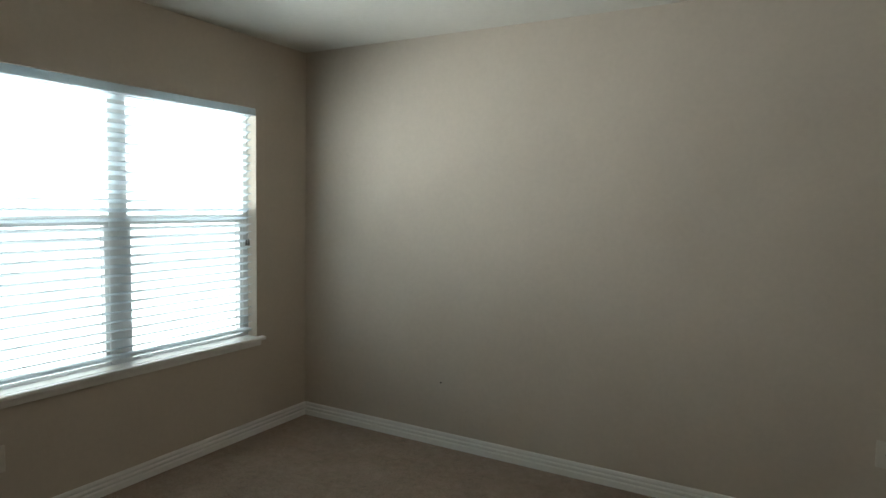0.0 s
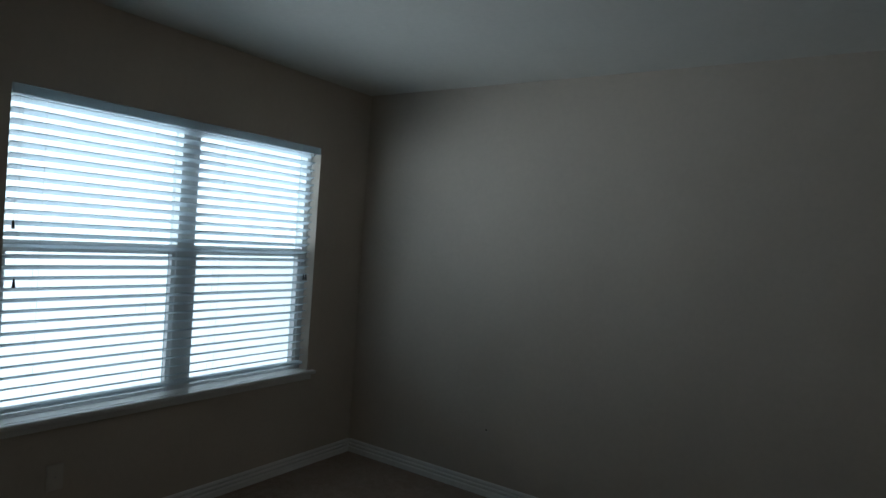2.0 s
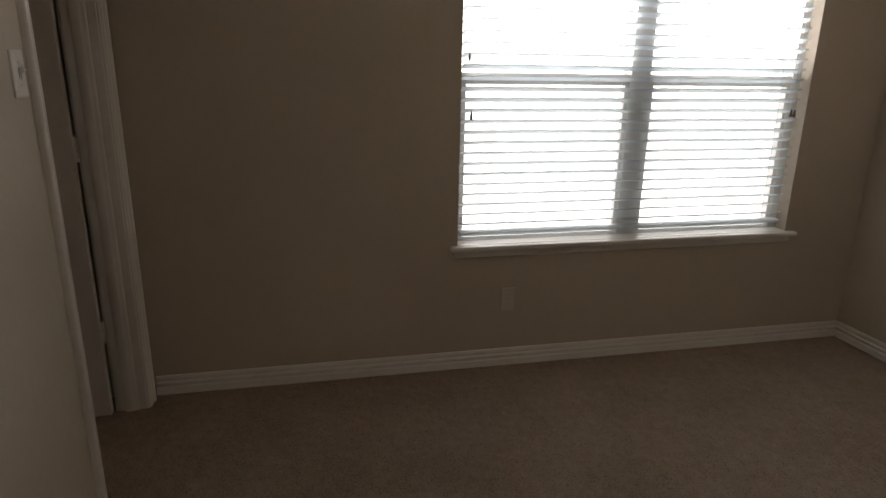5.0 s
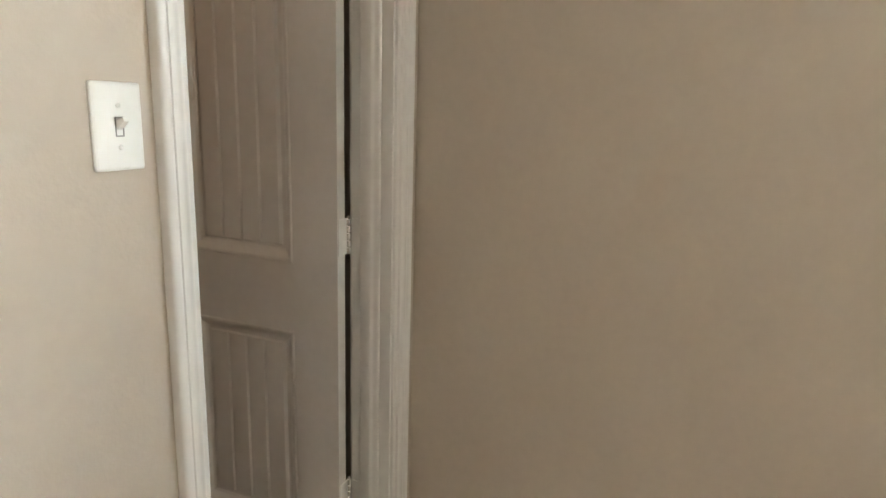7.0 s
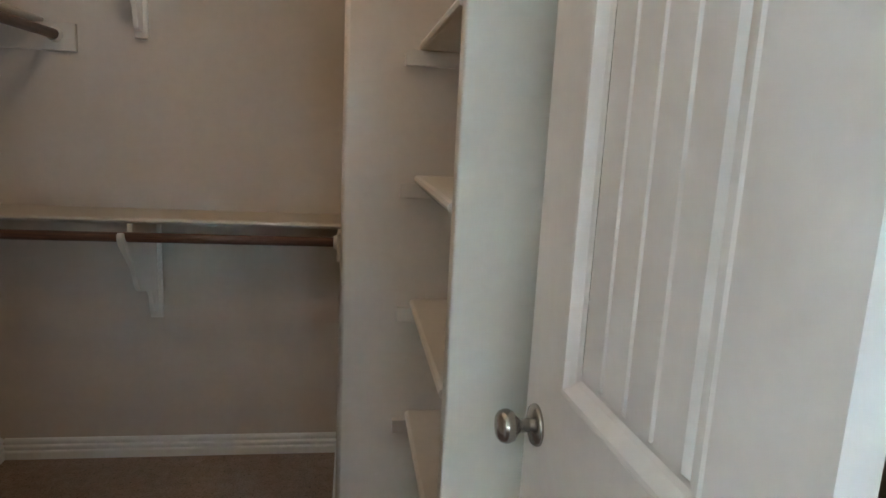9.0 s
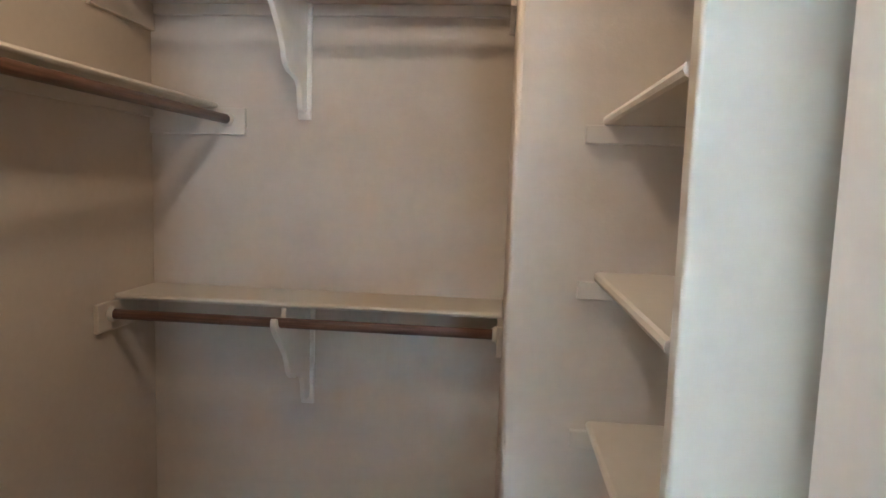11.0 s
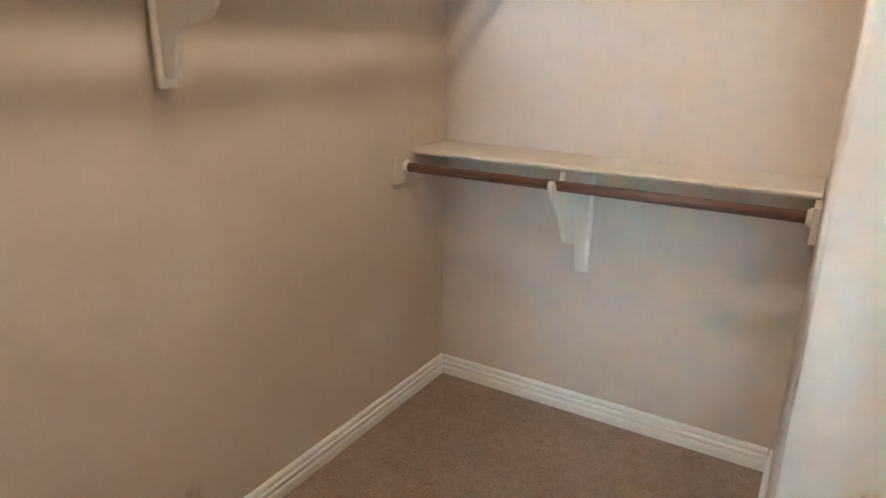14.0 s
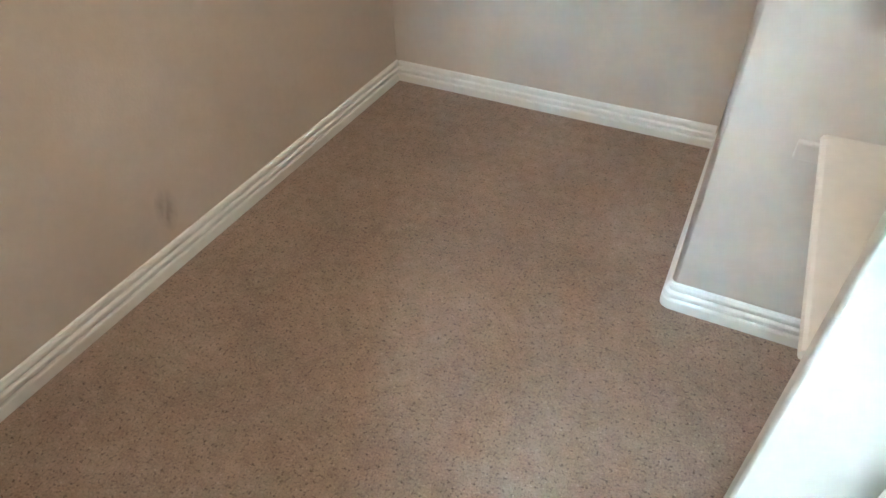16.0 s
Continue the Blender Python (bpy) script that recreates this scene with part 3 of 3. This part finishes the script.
# ---- electrical plates ----
def plate(at, out, along, size, label, category, kind_of):
    """A wall plate with a rounded rim; out is away from the wall, along runs sideways on it."""
    o, g, c = Vector(out), Vector(along), Vector(at)
    w, h = size
    at_wall = lambda u, v, d: c + g * u + Vector((0, 0, v)) + o * d
    body = thing(kind_of, at, label, category)
    paint = PLASTIC if kind_of == "light_switch" else ALMOND
    bm = bmesh.new()
    rings = []
    for inset, d in ((0, 0), (0.0, 0.0028), (0.0012, 0.0045), (0.004, 0.0058), (0.007, 0.0062)):
        r = []
        for sx, sy, a0 in ((1, 1, 0), (-1, 1, 90), (-1, -1, 180), (1, -1, 270)):
            for k in range(4):
                a = radians(a0 + k * 30)
                r.append(bm.verts.new(at_wall(sx * (w / 2 - 0.004) + (0.004 - inset * 0.5) * math.cos(a) - sx * inset * 0.5, sy * (h / 2 - 0.004) + (0.004 - inset * 0.5) * math.sin(a) - sy * inset * 0.5, d)))
        rings.append(r)
    n = len(rings[0])
    for p, q in zip(rings, rings[1:]):
        for k in range(n):
            bm.faces.new((p[k], p[(k + 1) % n], q[(k + 1) % n], q[k]))
    bm.faces.new(rings[-1])
    bmesh.ops.recalc_face_normals(bm, faces=bm.faces[:])
    part("plate", bm, paint, body)
    turn = o.to_track_quat("Z", "Y").to_matrix().to_4x4()
    for v in ((h * 0.235, -h * 0.235) if kind_of == "light_switch" else (0,)):
        m = Matrix.Translation(at_wall(0, v, 0.0060)) @ turn
        screw = part("screw", lathe(bmesh.new(), [(0, 0), (0.0036, 0), (0.0034, 0.0009), (0, 0.0012)], m, 16), PLASTIC if kind_of == "light_switch" else SCREW, body)
        part("slot", box(bmesh.new(), at_wall(-0.0006, v - 0.0030, 0.0068), at_wall(0.0006, v + 0.0030, 0.0076)), SLOT, screw)
    if kind_of == "light_switch":
        bm = bmesh.new()
        for a, b in (((-0.0065, -0.0130), (-0.0050, 0.0130)), ((0.0050, -0.0130), (0.0065, 0.0130)), ((-0.0050, 0.0115), (0.0050, 0.0130)), ((-0.0050, -0.0130), (0.0050, -0.0115))):
            box(bm, at_wall(*a, 0.0055), at_wall(*b, 0.0068))
        part("toggle_slot", bm, SLOT, body)
        bm = prism(bmesh.new(), [(-0.004, 0.006), (0.009, 0.006), (0.0125, 0.019), (0.0075, 0.021)], lambda u, v, w: at_wall(w - 0.0042, u, v), 0.0084)
        part("toggle", bm, PLASTIC, body)
    else:
        for v in (0.0195, -0.0195):
            bm = prism(bmesh.new(), [(0.0165 * math.cos(a) if abs(math.cos(a)) < 0.86 else math.copysign(0.0142, math.cos(a)), 0.0165 * math.sin(a)) for a in (k * math.tau / 20 for k in range(20))],
                       lambda x, y, d, v=v: at_wall(x, v + y, 0.0055 + d), 0.0016)
            socket = part("socket", bm, paint, body)
            bm = bmesh.new()
            for dx in (-0.0055, 0.0055):
                box(bm, at_wall(dx - 0.0009, v - 0.0005, 0.0068), at_wall(dx + 0.0009, v + 0.0065, 0.0075))
            box(bm, at_wall(-0.002, v - 0.009, 0.0068), at_wall(0.002, v - 0.0055, 0.0075))
            part("slot", bm, DARK, socket)
    return body


plate((0.866, 0, 1.375), (0, 1, 0), (1, 0, 0), (0.076, 0.116), "white toggle light switch beside the closet door", "light switch", "light_switch")
plate((0, 1.605, 0.338), (1, 0, 0), (0, 1, 0), (0.072, 0.117), "almond wall outlet under the window", "wall outlet", "wall_outlet")
plate((3.28, NORTH, 0.42), (0, -1, 0), (1, 0, 0), (0.072, 0.117), "almond wall outlet low on the bedroom wall", "wall outlet", "wall_outlet")
obj("nail", lathe(bmesh.new(), [(0, -0.004), (0.0022, -0.004), (0.0022, 0.006), (0.005, 0.007), (0.005, 0.009), (0, 0.0095)], pose(1.08, NORTH, 0.388, 90), 12), DARK, "small dark nail head in the wall", "nail")

# ---- closet shelves and rods ----
ROD_R, ROD_DROP = 0.0172, 0.010
BRACKET = [(0.018, 0.030), (0.262, 0.030), (0.272, 0.004), (0.295, -0.012), (0.310, -0.0175), (0.325, -0.012), (0.331, 0.0), (0.334, 0.012), (0.342, 0.020), (0.353, 0.019), (0.360, 0.010),
           (0.360, -0.006), (0.346, -0.030), (0.320, -0.056), (0.286, -0.090), (0.256, -0.122), (0.239, -0.155), (0.229, -0.186), (0.210, -0.212), (0.180, -0.227), (0.136, -0.236), (0.101, -0.249), (0.085, -0.272),
           (0.079, -0.305), (0.075, -0.334), (0.064, -0.349), (0.045, -0.352), (0.028, -0.349), (0.018, -0.349)]


def smooth_outline(points):
    """Rounds an outline by cutting its corners twice."""
    for _ in range(2):
        cut = []
        for i, (x, z) in enumerate(points):
            x1, z1 = points[(i + 1) % len(points)]
            if math.hypot(x1 - x, z1 - z) > 0.1:
                cut += [(x, z), (x1, z1)]
            else:
                cut += [(0.75 * x + 0.25 * x1, 0.75 * z + 0.25 * z1), (0.25 * x + 0.75 * x1, 0.25 * z + 0.75 * z1)]
        points = list(dict.fromkeys((round(x, 5), round(z, 5)) for x, z in cut))
    return points


CURVED = smooth_outline(BRACKET)


def hanging_shelf(start, along, out, length, rod_z, bracket_at, skew, label):
    """A wall shelf with its cleats, and a clothes rod with a curved bracket that leans along the wall by skew, in the frame of one wall."""
    s, g, o = Vector((*start, 0)), Vector((*along, 0)), Vector((*out, 0))
    at = lambda w, d, z: s + g * w + o * d + Vector((0, 0, rod_z + z))
    shelf = thing("closet_shelf", at(length / 2, 0.15, 0.04), label, "closet shelf", "closet hanging shelves")
    bm = bmesh.new()
    nose = [(0.003, 0.031), (0.246, 0.031), (0.252, 0.033), (0.256, 0.0375), (0.257, 0.0405), (0.256, 0.0435), (0.252, 0.048), (0.246, 0.050), (0.003, 0.050)]
    prism(bm, nose, lambda u, v, w: at(0.004 + w, u, v), length - 0.008)
    part("board", bm, SHELF_PAINT, shelf)
    part("back_cleat", boxes((at(0.019, 0, -0.010), at(length - 0.019, 0.017, 0.0305)), bevel=0.002), CLEAT_PAINT, shelf)
    for w0, w1 in ((0, 0.018), (length - 0.018, length)):
        part("end_cleat", boxes((at(w0, 0.0005, -0.066), at(w1, 0.365, 0.0308)), bevel=0.002), CLEAT_PAINT, shelf)
    rod = thing("closet_rod", at(length / 2, 0.296, -ROD_DROP), "brown-stained round wooden rod under a closet shelf", "closet rod", "closet rods")
    turn = g.to_track_quat("Z", "Y").to_matrix().to_4x4()
    rb = lathe(bmesh.new(), [(0, 0), (ROD_R - 0.001, 0), (ROD_R, 0.001), (ROD_R, length - 0.045), (ROD_R - 0.001, length - 0.044), (0, length - 0.044)], Matrix.Identity(4), 28)
    ob = part("pole", rb, WOOD, rod)
    ob.data.transform(Matrix.Rotation(radians(90), 4, "Y"))
    ob.matrix_parent_inverse = Matrix.Identity(4)
    ob.matrix_basis = Matrix.Translation(-g * (length / 2 - 0.022)) @ g.to_track_quat("X", "Z").to_matrix().to_4x4()
    for w, sign in ((0.018, 1), (length - 0.018, -1)):
        m = Matrix.Translation(at(w, 0.296, -ROD_DROP)) @ (g * sign).to_track_quat("Z", "Y").to_matrix().to_4x4()
        part("socket", lathe(bmesh.new(), [(0.0185, 0.0), (0.027, 0.0), (0.027, 0.004), (0.0225, 0.008), (0.0225, 0.014), (0.0185, 0.014)], m, 24), SHELF_PAINT, shelf)
    bracket = thing("shelf_bracket", at(bracket_at, 0.02, -0.36), "white curved wooden bracket holding a shelf and rod", "shelf bracket", "closet shelf brackets")
    part("back_plate", boxes((at(bracket_at - 0.024, 0.0172, -0.375), at(bracket_at + 0.024, 0.030, 0.0302)), bevel=0.0025), BRACKET_PAINT, bracket)
    bm = prism(bmesh.new(), CURVED, lambda u, v, w: at(bracket_at - 0.0095 + w + skew * u, u * 0.935 + 0.0065, v if v > 0.025 else v - ROD_DROP * min(1, max(0, (u - 0.08) / 0.15))), 0.019)
    sharp = [e for e in bm.edges if len(e.link_faces) == 2 and e.link_faces[0].normal.angle(e.link_faces[1].normal) > 1.2 and abs((e.verts[0].co - e.verts[1].co).normalized().dot(g)) < 0.5]
    bmesh.ops.bevel(bm, geom=sharp, offset=0.003, segments=2, profile=0.5, affect="EDGES")
    part("scroll", bm, BRACKET_PAINT, bracket, "scroll-cut white board with a hooked tip")
    return shelf


SOUTH_LEN = CL_EAST - CHASE_X
hanging_shelf((CHASE_X, CL_SOUTH), (1, 0), (0, 1), SOUTH_LEN, 2.018, 1.250 - CHASE_X, 0.05, "upper white wooden closet shelf above a brown rod")
hanging_shelf((CHASE_X, CL_SOUTH), (1, 0), (0, 1), SOUTH_LEN, 0.972, 1.228 - CHASE_X, 0.055, "lower white wooden closet shelf above a brown rod")
hanging_shelf((CL_EAST, CL_SOUTH), (0, 1), (-1, 0), -WALL_T - CL_SOUTH, 1.650, -1.082 - CL_SOUTH, 0.03, "long white wooden closet shelf above a brown rod")

# shelves in the alcove between chase and stub wall
A0, A1, AX = CHASE_Y, STUB_Y - STUB_T, 0.324
for k, z in enumerate((0.582, 0.910, 1.250, 1.590, 1.930)):
    shelf = thing("alcove_shelf", (0.2, (A0 + A1) / 2, z), "white wooden shelf with a rounded front edge on cleats", "shelf", "alcove shelves")
    t = 0.021
    nose = [(0.001, -t), (AX - 0.009, -t), (AX - 0.003, -t + 0.003), (AX, -t / 2), (AX - 0.003, -0.003), (AX - 0.009, 0), (0.001, 0)]
    part("board", prism(bmesh.new(), nose, lambda u, v, w, z=z: Vector((u, A0 + 0.002 + w, z + v)), A1 - A0 - 0.004), SHELF_PAINT, shelf)
    for y0, y1, front in ((A0, A0 + 0.017, AX + 0.036), (A1 - 0.017, A1, AX - 0.06)):
        part("cleat", boxes(((0.001, y0, z - t - 0.040), (front, y1, z - t - 0.0002)), bevel=0.002), CLEAT_PAINT, shelf)
    part("back_cleat", boxes(((0.0, A0 + 0.018, z - t - 0.040), (0.017, A1 - 0.018, z - t - 0.0002))), CLEAT_PAINT, shelf)

# a faint scuff low on the closet wall
bm = bmesh.new()
lean = radians(14)
bm.faces.new([bm.verts.new((0, (0.045 * math.cos(a)) - 0.085 * math.sin(a) * math.sin(lean), 0.085 * math.sin(a))) for a in (k * math.tau / 30 for k in range(30))])
scuff = obj("scuff_mark", bm, smudge_material(), "faint grey scuff low on the closet wall", "scuff mark")
scuff.location = (CL_EAST - 0.0008, -1.042, 0.190)
